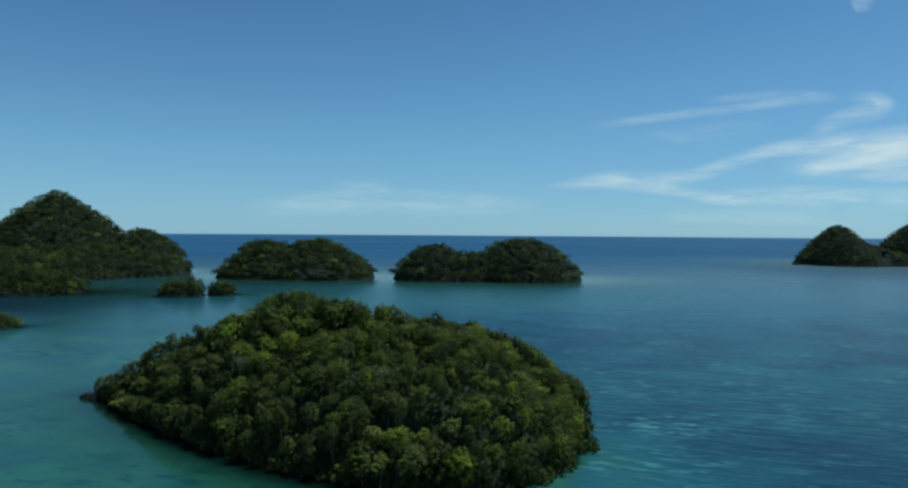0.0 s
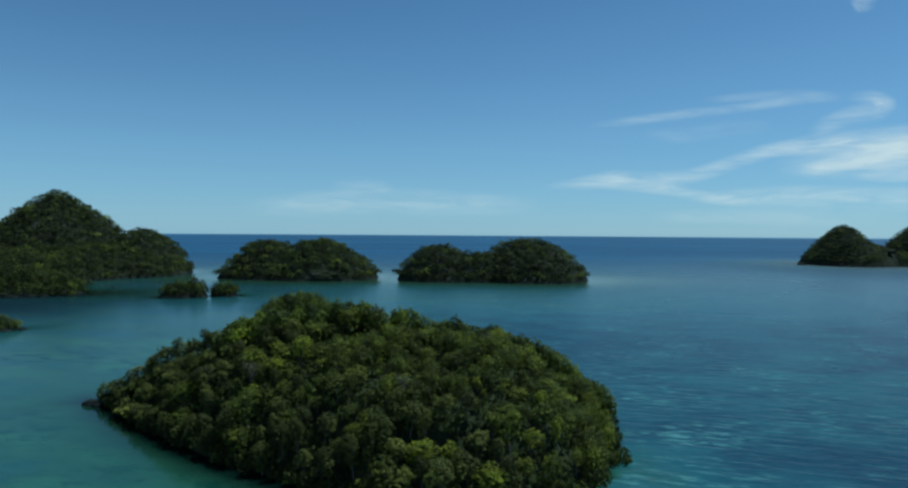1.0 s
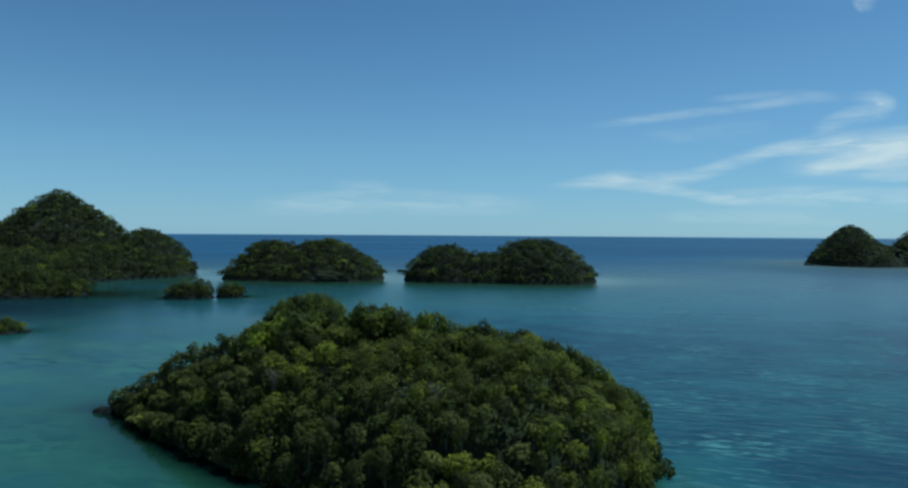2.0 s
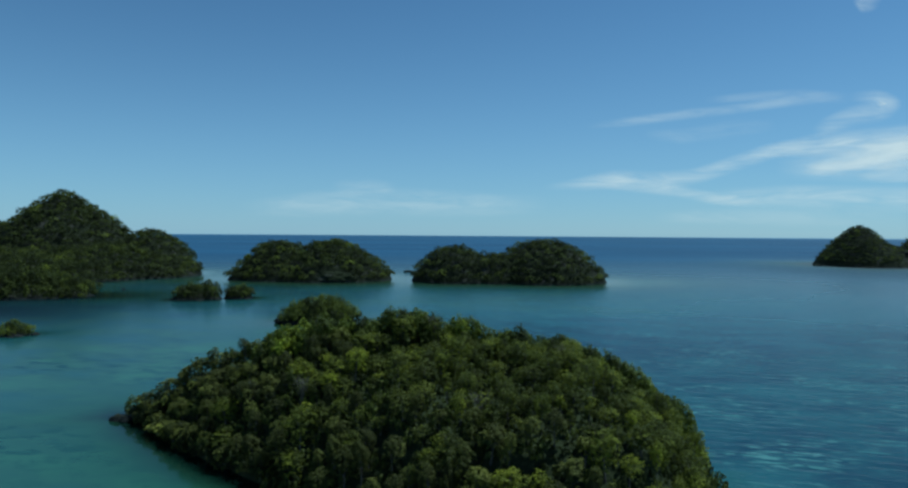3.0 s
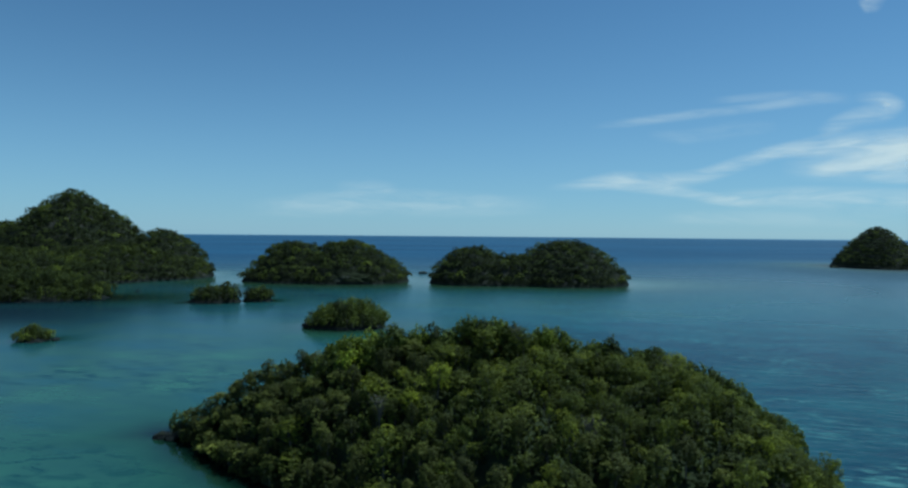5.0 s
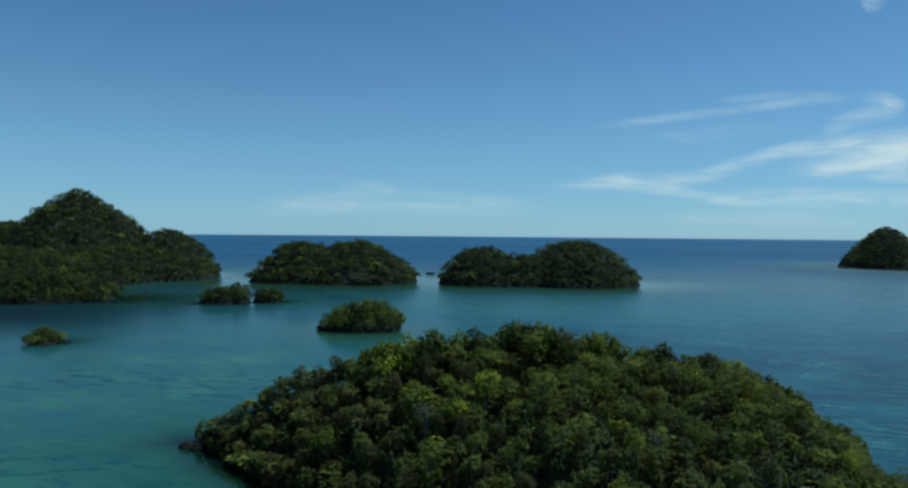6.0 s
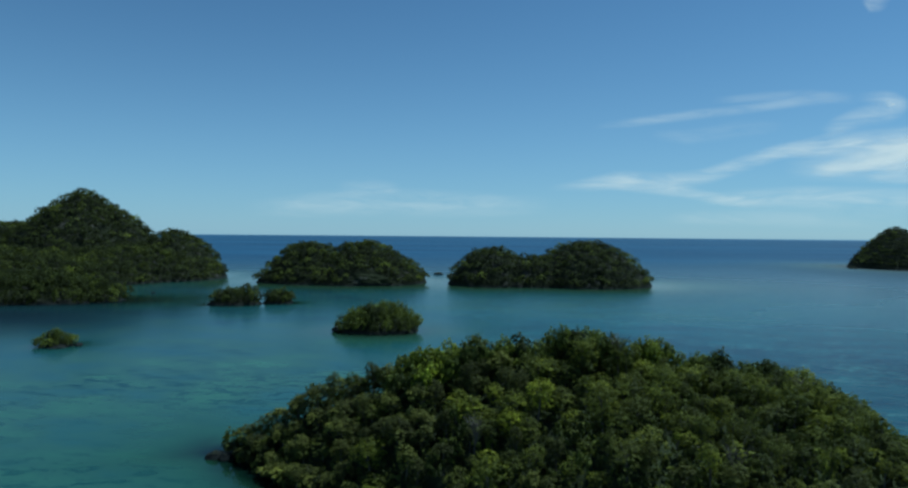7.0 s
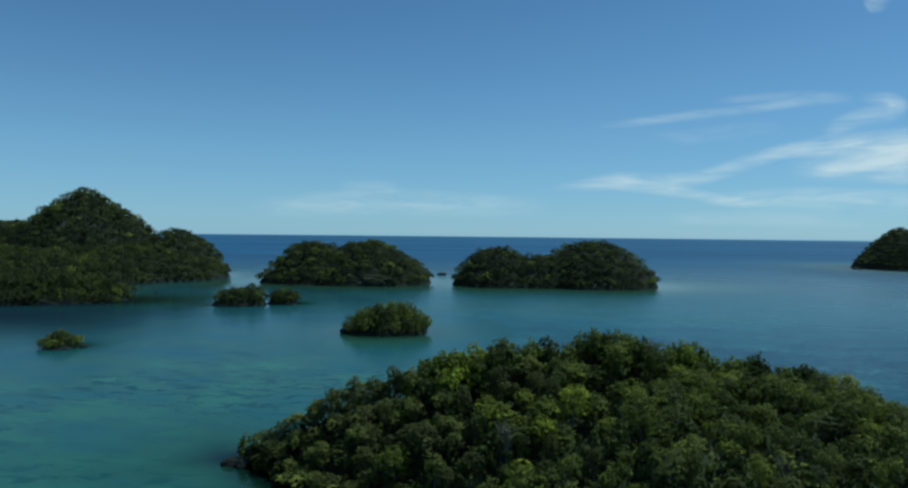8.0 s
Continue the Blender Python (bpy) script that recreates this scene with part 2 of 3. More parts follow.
# ---- trees ----
def twigs(rng, centres, ways, radii, leaves, size, tints):
    """Leaf sprays: tufts of rhombic blades round each centre that turn outwards along its way and up to the light."""
    k = len(centres)
    off = rng.normal(size=(k, leaves, 3))
    off /= np.linalg.norm(off, axis=2, keepdims=True)
    mid = centres[:, None, :] + off * radii[:, None, None] * rng.uniform(0.25, 1.25, (k, leaves, 1)) * np.array([1, 1, 0.75])
    nrm = 0.8 * ways[:, None, :] + 0.55 * off + rng.normal(size=off.shape) * 0.42 + np.array([0, 0, 0.75])
    nrm /= np.linalg.norm(nrm, axis=2, keepdims=True)
    side = np.cross(nrm, rng.normal(size=off.shape))
    side /= np.linalg.norm(side, axis=2, keepdims=True)
    up = np.cross(nrm, side)
    s = size * rng.uniform(0.6, 1.3, (k, leaves, 1))
    quad = np.stack([mid + side * s, mid + up * s * 0.55, mid - side * s, mid - up * s * 0.55 - nrm * s * 0.25], axis=2)
    verts = quad.reshape(-1, 3)
    faces = np.arange(len(verts)).reshape(-1, 4)
    tint = np.repeat(tints, leaves * 4)
    return verts, faces, tint


def crown_arrays(seed, radius, low, high, sprays, leaves, size, flat=0.25, heads=5, skirt=0.4):
    """A crown's leaves: round heads of uneven size and height, each a lumpy dome of leaf sprays with a skirt below it."""
    rng = np.random.default_rng(seed)
    deep = high - low
    hubs = []
    for k in range(heads):
        spread = 0.0 if heads == 1 else 0.66 * math.sqrt((k + 0.15) / heads)
        turn = 2.4 * k + rng.normal(0, 0.4)
        wide = radius * (0.88 if heads == 1 else rng.uniform(0.40, 0.62) * (1 - 0.25 * spread))
        tall = min(wide * rng.uniform(0.85, 1.25), 0.62 * deep)
        peak = high - deep * ((0.10 + 0.9 * flat) * spread ** 2 + (0.0 if k == 0 else rng.uniform(0.0, 0.20)))
        hubs.append((radius * spread * math.cos(turn), radius * spread * math.sin(turn), peak - tall, wide, tall,
                     0.05 + 0.92 * rng.random() ** 1.7))
    whole = sum(h[3] ** 2 for h in hubs)
    c, w, r, tints = [], [], [], []
    for hx, hy, hz, wide, tall, tone in hubs:
        for _ in range(max(4, round(sprays * wide ** 2 / whole))):
            side = rng.uniform(0, 2 * math.pi)
            rise = rng.uniform(0.02, 1.0) if rng.random() > skirt else -rng.random()
            ring = math.sqrt(1 - rise * rise) if rise > 0 else 1 + 0.28 * rise
            way = Vector((ring * math.cos(side), ring * math.sin(side), max(rise, -0.3)))
            lump = 1 + 0.34 * noise.noise(way * 2.1 + Vector((seed * 0.37, hx * 3.1, hy * 2.3))) + rng.normal(0, 0.07)
            if rng.random() < 0.10:
                lump *= rng.uniform(1.05, 1.20)
            down = rise * tall if rise > 0 else rise * min(hz - low, 1.7 * tall)
            c.append((hx + way.x * wide * lump, hy + way.y * wide * lump, hz + down * lump))
            w.append(way.normalized())
            r.append(wide * rng.uniform(0.17, 0.34))
            tints.append(min(1.0, max(0.0, tone + rng.normal(0, 0.10))))
    c = np.array(c)
    v, f, t = twigs(rng, c, np.array(w), np.array(r), leaves, size, np.array(tints))
    top = np.percentile(v[:, 2], 99.5)
    v[:, 2] = np.where(v[:, 2] > low, low + (v[:, 2] - low) * (high - low) / (top - low), v[:, 2])
    return v, f, t, c


def trunk_mesh(seed, height, girth, tips, mat=None):
    """A tapered, slightly bent stem with limbs that reach into the crown."""
    rng = np.random.default_rng(seed)
    bm = bmesh.new()

    def limb(points, r0, r1, sides=6):
        rings = []
        for i, p in enumerate(points):
            r = r0 + (r1 - r0) * i / (len(points) - 1)
            rings.append([bm.verts.new((p[0] + r * math.cos(a), p[1] + r * math.sin(a), p[2]))
                          for a in (2 * math.pi * j / sides for j in range(sides))])
        for a, b in zip(rings, rings[1:]):
            for j in range(sides):
                bm.faces.new((a[j], a[(j + 1) % sides], b[(j + 1) % sides], b[j]))
        bm.faces.new(rings[-1])

    bend = rng.normal(size=2) * 0.25
    stem = [(bend[0] * u * u, bend[1] * u * u, -0.6 + u * (height + 0.6)) for u in np.linspace(0, 1, 6)]
    limb(stem, girth, girth * 0.35, 7)
    for k, tip in enumerate(tips):
        u = 0.45 + 0.5 * k / max(len(tips), 1)
        foot = np.array((bend[0] * u * u, bend[1] * u * u, -0.6 + u * (height + 0.6)))
        mid = foot * 0.5 + np.array(tip) * 0.5 + rng.normal(size=3) * 0.12
        limb([foot, mid, tip], girth * 0.42, girth * 0.10, 5)
    me = bpy.data.meshes.new("trunk")
    bm.to_mesh(me)
    bm.free()
    me.materials.append(mat or BARK)
    return me


# radius, crown from, crown to, sprays, leaves, blade, flat, heads: for trees 6 m high
TREE_KINDS = (
    ("broad", 2.1, 1.8, 6.0, 200, 12, 0.125, 0.35, 5, "broad round-crowned tropical tree with dense green leaves"),
    ("loose", 2.3, 1.8, 6.0, 190, 12, 0.125, 0.40, 7, "loose-crowned green tree with gaps between its leaf clumps"),
    ("tall", 1.5, 1.4, 6.0, 160, 12, 0.120, 0.80, 4, "tall narrow green tree with a pointed crown"),
    ("flat", 2.5, 2.8, 6.0, 200, 12, 0.120, 0.15, 6, "spreading tree with a flat feathery yellow-green crown"),
    ("bushy", 2.1, 0.2, 6.0, 230, 12, 0.130, 0.50, 5, "bushy shore tree leafed down to the water"),
    ("knotty", 2.0, 1.4, 6.0, 200, 12, 0.130, 0.35, 3, "rounded mangrove tree with thick dark green leaves"),
)


def tree_thing(kind, seed):
    name, radius, low, high, sprays, leaves, size, flat, heads, label = kind
    v, f, tint, centres = crown_arrays(seed, radius, low, high, sprays, leaves, size, flat, heads)
    tree = new("tree")
    order = np.argsort(centres[:, 2])[:: max(1, len(centres) // 6)]
    part("trunk", trunk_mesh(seed, (low + high) * 0.55, 0.16, [tuple(centres[i]) for i in order]), tree)
    part("crown", np_mesh("crown", v, f, {"bushy": MANGROVE, "knotty": MANGROVE, "loose": BRIGHT_LEAF, "flat": BRIGHT_LEAF}.get(name, LEAF), tint), tree)
    return tagged(tree, label, "tree", "trees on the wooded island")


def joined_woods(name, spots, seed, sprays, leaves, blade, low=0.12, kinds=6, tone=0.0, mat=WOODS, heads=1, skirt=0.25, depth=1.9):
    """One mesh of many trees: spots are rows of x, y, z, height, crown radius, tint."""
    rng = np.random.default_rng(seed)
    forms = [crown_arrays(seed * 31 + i, 1.0, low, 1.0, sprays, leaves, blade, rng.uniform(0.05, 0.5), heads, skirt)
             for i in range(kinds)]
    vs, fs, ts, base = [], [], [], 0
    for x, y, z, h, r, t in spots:
        v, f, tint, _ = forms[rng.integers(kinds)]
        a = rng.uniform(0, 2 * math.pi)
        ca, sa = math.cos(a), math.sin(a)
        p = np.empty_like(v)
        p[:, 0] = x + r * (ca * v[:, 0] - sa * v[:, 1])
        p[:, 1] = y + r * (sa * v[:, 0] + ca * v[:, 1])
        deep = min(h, depth * r)
        p[:, 2] = z + h - deep * (1 - v[:, 2])
        vs.append(p)
        fs.append(f + base)
        ts.append(np.clip(t + tone + (tint - 0.5) * 0.32, 0, 1))
        base += len(v)
    return new(name, np_mesh(name, np.vstack(vs), np.vstack(fs), mat, np.concatenate(ts)))


def scatter(rng, x0, x1, y0, y1, gap, keep):
    """Places no nearer to one another than gap, where keep(x, y) holds."""
    cells, out = {}, []
    tries = int((x1 - x0) * (y1 - y0) / gap ** 2 * 22)
    for x, y in zip(rng.uniform(x0, x1, tries), rng.uniform(y0, y1, tries)):
        i, j = int(x // gap), int(y // gap)
        near = [q for a in (-1, 0, 1) for b in (-1, 0, 1) for q in cells.get((i + a, j + b), ())]
        if any((x - p) ** 2 + (y - q) ** 2 < gap * gap for p, q in near) or not keep(x, y):
            continue
        cells.setdefault((i, j), []).append((x, y))
        out.append((x, y))
    return out


# ---- the lie of the land ----
# each island: humps of (x, y, half width, half depth, turn in degrees, height of the ground, steepness)
ISLANDS = {
    "hill": [(-258, 460, 42, 40, 0, 40, 1.6), (-279, 462, 62, 62, 0, 53.0, 1.32), (-335, 470, 70, 60, 0, 30, 2.0), (-214, 452, 31, 34, 0, 24.5, 2.4),
             (-238, 430, 62, 46, 0, 16, 2.2), (-300, 400, 100, 60, 0, 14, 2.0), (-204, 440, 27, 24, 0, 10, 2.4)],
    "spit": [(-223, 296, 52.5, 18.5, 4, 5.5, 2.6), (-278, 312, 68, 36, 8, 6.0, 3.0)],
    "twin": [(-117, 418, 27, 30, 0, 19, 2.2), (-84, 412, 37, 32, 0, 20, 1.75), (-99, 408, 47, 24, 0, 9, 3.0)],
    "long": [(-8, 404, 25, 26, 0, 16.5, 2.4), (47, 402, 37, 30, 0, 21, 2.1), (22, 400, 48, 22, 0, 12, 3.0)],
    "cone": [(382.5, 622, 36, 44, 0, 34.8, 1.38), (402, 620, 33, 36, 0, 16.5, 2.3), (469, 628, 49, 44, 0, 40, 1.5), (420, 612, 40, 26, 0, 9, 2.5)],
    "pair": [(-120.4, 290, 10.6, 7.5, 8, 2.0, 2.6), (-114.5, 290, 4.2, 4.0, 0, 3.4, 2.4)],
    "mate": [(-104, 295, 6.3, 5.0, 0, 2.0, 2.6)],
    "knoll": [(-54.5, 222, 11.8, 8.5, 4, 4.0, 2.4)],
    "tuft": [(-134.2, 193, 4.2, 3.3, 14, 2.0, 1.5)],
}


# height of the undercut rock ledge round each island
LEDGE = {"hill": 1.3, "spit": 0.9, "twin": 1.7, "long": 1.9, "cone": 2.4, "pair": 0.8, "mate": 0.8, "knoll": 0.9, "tuft": 0.2}


def land(name, x, y):
    """Height of the ground of an island; below nought outside its shore."""
    top = np.full(np.shape(x), -600.0)
    for cx, cy, rx, ry, turn, h, steep in ISLANDS[name]:
        c, s = math.cos(radians(turn)), math.sin(radians(turn))
        u, v = (c * (x - cx) + s * (y - cy)) / rx, (-s * (x - cx) + c * (y - cy)) / ry
        r = np.sqrt(u * u + v * v)
        top = np.maximum(top, np.where(r < 1, h * (1 - np.clip(r, 0, 1) ** steep), -(r - 1) * min(rx, ry)))
    return top


def wooded_plan(x, y):
    """The near island: how far inside its shore a place lies, in metres."""
    rx, ry = x + 4.0, y - 94.0
    along, across = -0.947 * rx + 0.324 * ry, -0.324 * rx - 0.947 * ry
    left = 23.0 * (1 - np.clip(along / 64, 0, 1) ** 1.7)
    right = 23.0 * (1 - np.clip(-along / 23.7, 0, 1) ** 2.3) ** (1 / 2.3)
    half = np.where(along > 0, left, right)
    half = np.where(across < 0, half * 1.3, half)
    ends = np.minimum(along + np.where(across < -2, 22.8, 23.7), (64 - along) * 0.8)
    return np.minimum(half - np.abs(across), ends), along


def canopy(inside, along, x, y):
    """Height of the treetops: low at the western tip, taller along the shore to the east, rounded up to a ridge."""
    shore = 0.4 + 4.4 * np.clip((62 - along) / 45, 0, 1)
    ridge = 1.5 * np.exp(-((x + 29) / 10) ** 2 - ((y - 101) / 8) ** 2) + 0.7 * np.exp(-((x + 45) / 4) ** 2 - ((y - 111.5) / 4) ** 2)
    ridge = ridge + 1.2 * np.exp(-((x + 18) / 5) ** 2 - ((y - 87) / 5) ** 2) + 1.0 * np.exp(-((x + 4) / 5) ** 2 - ((y - 76) / 4) ** 2)
    ridge = ridge + 1.9 * np.exp(-((x + 17) / 10) ** 2 - ((y - 103) / 5) ** 2) + 1.0 * np.exp(-((x - 5) / 7) ** 2 - ((y - 97) / 6) ** 2)
    dip = 1.4 * np.exp(-((x + 8) / 5) ** 2 - ((y - 88) / 6) ** 2)
    behind = 0.16 * np.clip(y - 102 + 0.34 * (x + 14), 0, 30)
    return ridge - dip - behind + shore + (18.2 - shore) * (1 - np.exp(-np.clip(inside, 0, 99) / 11.5))


def wooded_ground(inside, along, x, y):
    """The rock under the trees: a steep rim, then a dome some metres below the treetops."""
    rise = 1.15 * (inside - 1.2)
    return np.where(inside > 1.2, np.minimum(rise, np.maximum(canopy(inside, along, x, y) - 4.5, 0.3)), 0.9 * (inside - 1.2))


# ---- sea: one sheet to the horizon ----
def graded(start, stop, step, far):
    inner = np.arange(start, stop + step / 2, step)
    grow, s, up, down = 1.06, step, [], []
    top, bottom = stop, start
    while top < far:
        s *= grow
        top = min(top + s, far)
        up.append(top)
    s = step
    while bottom > -far:
        s *= grow
        bottom = max(bottom - s, -far)
        down.append(bottom)
    return np.array(down[::-1] + list(inner) + up)


def sea():
    xs, ys = graded(-260, 200, 2.6, 4900), graded(0, 460, 2.6, 4925)
    X, Y = np.meshgrid(xs, ys)
    verts = np.stack([X.ravel(), Y.ravel(), np.zeros(X.size)], axis=1)
    i = np.arange(X.size).reshape(X.shape)
    faces = np.stack([i[:-1, :-1], i[:-1, 1:], i[1:, 1:], i[1:, :-1]], axis=-1).reshape(-1, 4)
    wander = field(X, Y, 46, 1.31) * 0.6 + field(X, Y, 17, 2.47) * 0.4
    inside, _ = wooded_plan(X, Y)

    def slope(v):
        """A smooth step from nought to one."""
        return 1 / (1 + np.exp(-np.clip(v, -40, 40)))

    # a shallow lagoon west of the near island, sloping off to the east and out to sea
    shelter = slope(-(X + 8 + 0.10 * (Y - 90) + 14 * wander) / 13)
    inner = slope((395 - Y) / 16)
    exposed = slope((Y - 245 + 0.2 * (60 - X) + 40 * wander) / 42) * (1 - shelter * inner)
    shoal = 0.68 * shelter * slope((225 - Y + 26 * wander) / 50)
    ring = np.exp(-np.clip(-inside, 0, 400) / 9) * (1 - 0.7 * slope((X - 6) / 3) * slope((Y - 85) / 4)) + 0.32 * np.exp(-np.clip(-inside, 0, 400) / 26) * slope((X - 4) / 6) * slope((92 - Y) / 5)
    bank = np.exp(-((X - 58) / 48) ** 2 - ((Y - 128) / 40) ** 2)
    channel = np.exp(-((X - 20) / 170) ** 2 - ((Y - 290) / 80) ** 2)
    shoal = np.sqrt(shoal ** 2 + (ring * 0.62) ** 2 + (0.22 * bank) ** 2 + (0.44 * channel) ** 2)
    # how strongly the shore's dark reflection is painted, fading away from land
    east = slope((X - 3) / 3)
    shore_reflection = np.exp(-np.clip(-inside, 0, 400) / 12.0) * (1 - east) + np.exp(-np.clip(-inside, 0, 400) / 1.6) * east
    reef = np.zeros_like(X)
    calm = shelter * inner
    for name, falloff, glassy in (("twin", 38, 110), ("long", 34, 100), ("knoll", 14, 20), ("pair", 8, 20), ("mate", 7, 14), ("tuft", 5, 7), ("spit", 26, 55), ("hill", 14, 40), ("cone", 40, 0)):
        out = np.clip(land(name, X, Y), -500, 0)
        shore_reflection = np.maximum(shore_reflection, np.exp(out / falloff) * 0.95)
        if name != "cone":
            calm = np.maximum(calm, np.exp(out / glassy) * 0.95)
            exposed = exposed * (1 - np.exp(out / glassy))
        if name in ("twin", "long", "hill"):
            reef = np.maximum(reef, (0.4 if name == "hill" else 0.9) * np.exp(-(np.clip(-out, 0, 500) / 22) ** 2))
        elif name == "knoll":
            reef = np.maximum(reef, 0.5 * np.exp(-(np.clip(-out, 0, 500) / 9) ** 2))
        # spit and hill: their dark reflection is put in as less shoal
        if name in ("spit", "hill"):
            shoal = shoal * (1 - 0.8 * np.exp(out / 24))
    # a dark patch of water under the hill and the spit
    dark_patch = np.exp(-((Y - 242 + 14 * wander) / 46) ** 2) * slope(-(X + 128 + 16 * wander) / 12)
    # and the pointed island's dark reflection, painted into the channel before it
    dark_patch = np.maximum(dark_patch, 0.5 * np.exp(-((Y - 490) / 120) ** 2) * slope((X - 262 + 20 * wander) / 26))
    shoal = np.clip(shoal + wander * 0.10, 0, 1)
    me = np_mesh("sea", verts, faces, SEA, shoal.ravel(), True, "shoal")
    for key, values in (("shore_reflection", shore_reflection), ("reef", reef), ("dark_patch", dark_patch), ("calm", calm), ("exposed", exposed), ("offing", slope((Y - 520) / 70))):
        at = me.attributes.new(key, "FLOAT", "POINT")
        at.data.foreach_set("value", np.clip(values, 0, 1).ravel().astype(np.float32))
    return tagged(new("water", me), "blue-green sea with turquoise shoals and small ripples", "sea", kind="structure")


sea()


# ---- sky: cirrus far behind everything ----
def cirrus(points, density, far):
    """A drawn-out streak of cloud along (azimuth, elevation, half width) in degrees."""
    pts = np.array(points, float)
    t = np.linspace(0, len(pts) - 1, 60)
    k = np.arange(len(pts))
    soft = np.stack([np.interp(t, k, pts[:, j]) for j in range(3)], axis=1)
    for _ in range(6):
        soft[1:-1] = (soft[:-2] + 2 * soft[1:-1] + soft[2:]) / 4
    d = np.gradient(soft[:, :2], axis=0)
    d /= np.linalg.norm(d, axis=1, keepdims=True)
    verts, body = [], []
    across = np.linspace(-1, 1, 13)
    for i, (az, el, half) in enumerate(soft):
        u = i / 59
        ends = min(1, u / 0.18, (1 - u) / 0.18)
        for v in across:
            a, e = radians(az - d[i, 1] * v * half), radians(el + d[i, 0] * v * half)
            verts.append((far * math.sin(a), far * math.cos(a), 30 + far * math.tan(e) * math.cos(a)))
            body.append(density * (1 - v * v) ** 1.4 * ends ** 1.2)
    i = np.arange(60 * 13).reshape(60, 13)
    faces = np.stack([i[:-1, :-1], i[:-1, 1:], i[1:, 1:], i[1:, :-1]], axis=-1).reshape(-1, 4)
    ob = new("backdrop", np_mesh("cirrus", np.array(verts), faces, CIRRUS, np.array(body), True, "body"))
    ob.visible_shadow = False
    return tagged(ob, "thin white wisps of high cirrus cloud", "cloud", "wisps of cirrus", "structure")


for layer, (streak, density) in enumerate((
    (((11.8, 9.8, 0.3), (15.9, 10.3, 0.5), (20.0, 10.9, 0.55), (23.8, 11.4, 0.5), (27.4, 12.0, 0.5), (31.5, 12.6, 0.6)), 0.30),
    (((21.5, 12.1, 0.35), (25.3, 12.5, 0.5), (28.8, 12.7, 0.6), (32.1, 12.4, 0.6)), 0.20),
    (((29.6, 9.4, 0.5), (30.6, 10.1, 0.8), (32.0, 10.8, 1.0), (33.7, 11.3, 1.1), (34.6, 12.0, 0.8), (33.8, 12.6, 0.7), (31.8, 12.5, 0.5)), 0.46),
    (((24.9, 7.5, 0.5), (27.8, 8.0, 0.8), (30.5, 8.4, 1.3), (33.4, 8.4, 1.7), (36.4, 8.6, 2.0), (41.3, 9.5, 2.3)), 0.72),
    (((29.0, 6.4, 0.5), (30.5, 6.5, 0.9), (32.1, 7.0, 1.1), (34.3, 7.9, 1.3), (37.0, 8.4, 1.4), (40.8, 9.3, 1.6)), 0.8),
    (((30.2, 8.4, 0.8), (27.1, 8.0, 0.8), (23.8, 6.6, 0.8), (21.1, 5.5, 0.8), (18.0, 5.1, 0.9), (14.3, 5.2, 1.0), (11.8, 4.8, 0.7), (8.3, 4.4, 0.3)), 0.52),
    (((12.6, 5.1, 0.7), (15.9, 4.8, 0.8), (19.6, 4.3, 0.7), (23.0, 3.5, 0.6), (26.3, 3.2, 0.5)), 0.5),
    (((20.7, 3.6, 0.7), (24.5, 3.7, 1.0), (28.8, 3.8, 1.2), (32.8, 3.7, 1.2), (36.4, 3.6, 1.3), (40.8, 3.8, 1.4)), 0.52),
    (((32.4, 5.6, 0.4), (34.0, 5.8, 0.8), (36.1, 6.0, 1.0), (39.7, 6.4, 1.1)), 0.72),
    (((17.6, 1.8, 0.6), (23.0, 2.0, 0.9), (28.8, 1.9, 1.0), (35.8, 2.1, 1.1)), 0.22),
    (((16.8, 9.2, 0.5), (20.0, 9.0, 0.8), (23.8, 9.7, 0.9), (27.1, 10.1, 0.6)), 0.14),
    (((-18.0, 2.4, 0.8), (-9.0, 3.0, 1.5), (-2.0, 3.0, 1.4), (9.0, 2.8, 1.0)), 0.34),
    (((-10.5, 4.2, 0.8), (-7.5, 4.3, 1.1), (-4.5, 4.0, 0.8)), 0.22),
    (((27.0, 6.3, 1.1), (32.0, 6.9, 1.9), (37.0, 7.5, 2.5), (42.5, 8.2, 2.8)), 0.40),
    (((28.8, 6.1, 0.35), (30.2, 6.2, 0.7), (31.6, 6.5, 0.9), (33.4, 7.0, 1.1), (36.0, 7.4, 1.3), (39.5, 7.9, 1.4)), 0.62),
    (((32.2, 19.9, 0.6), (32.9, 20.3, 0.9), (33.4, 21.3, 0.8)), 0.45),
)):
    cirrus([(az, el - 0.45, half) for az, el, half in streak], 0.9 * density, 4650.0 - 8.0 * layer)


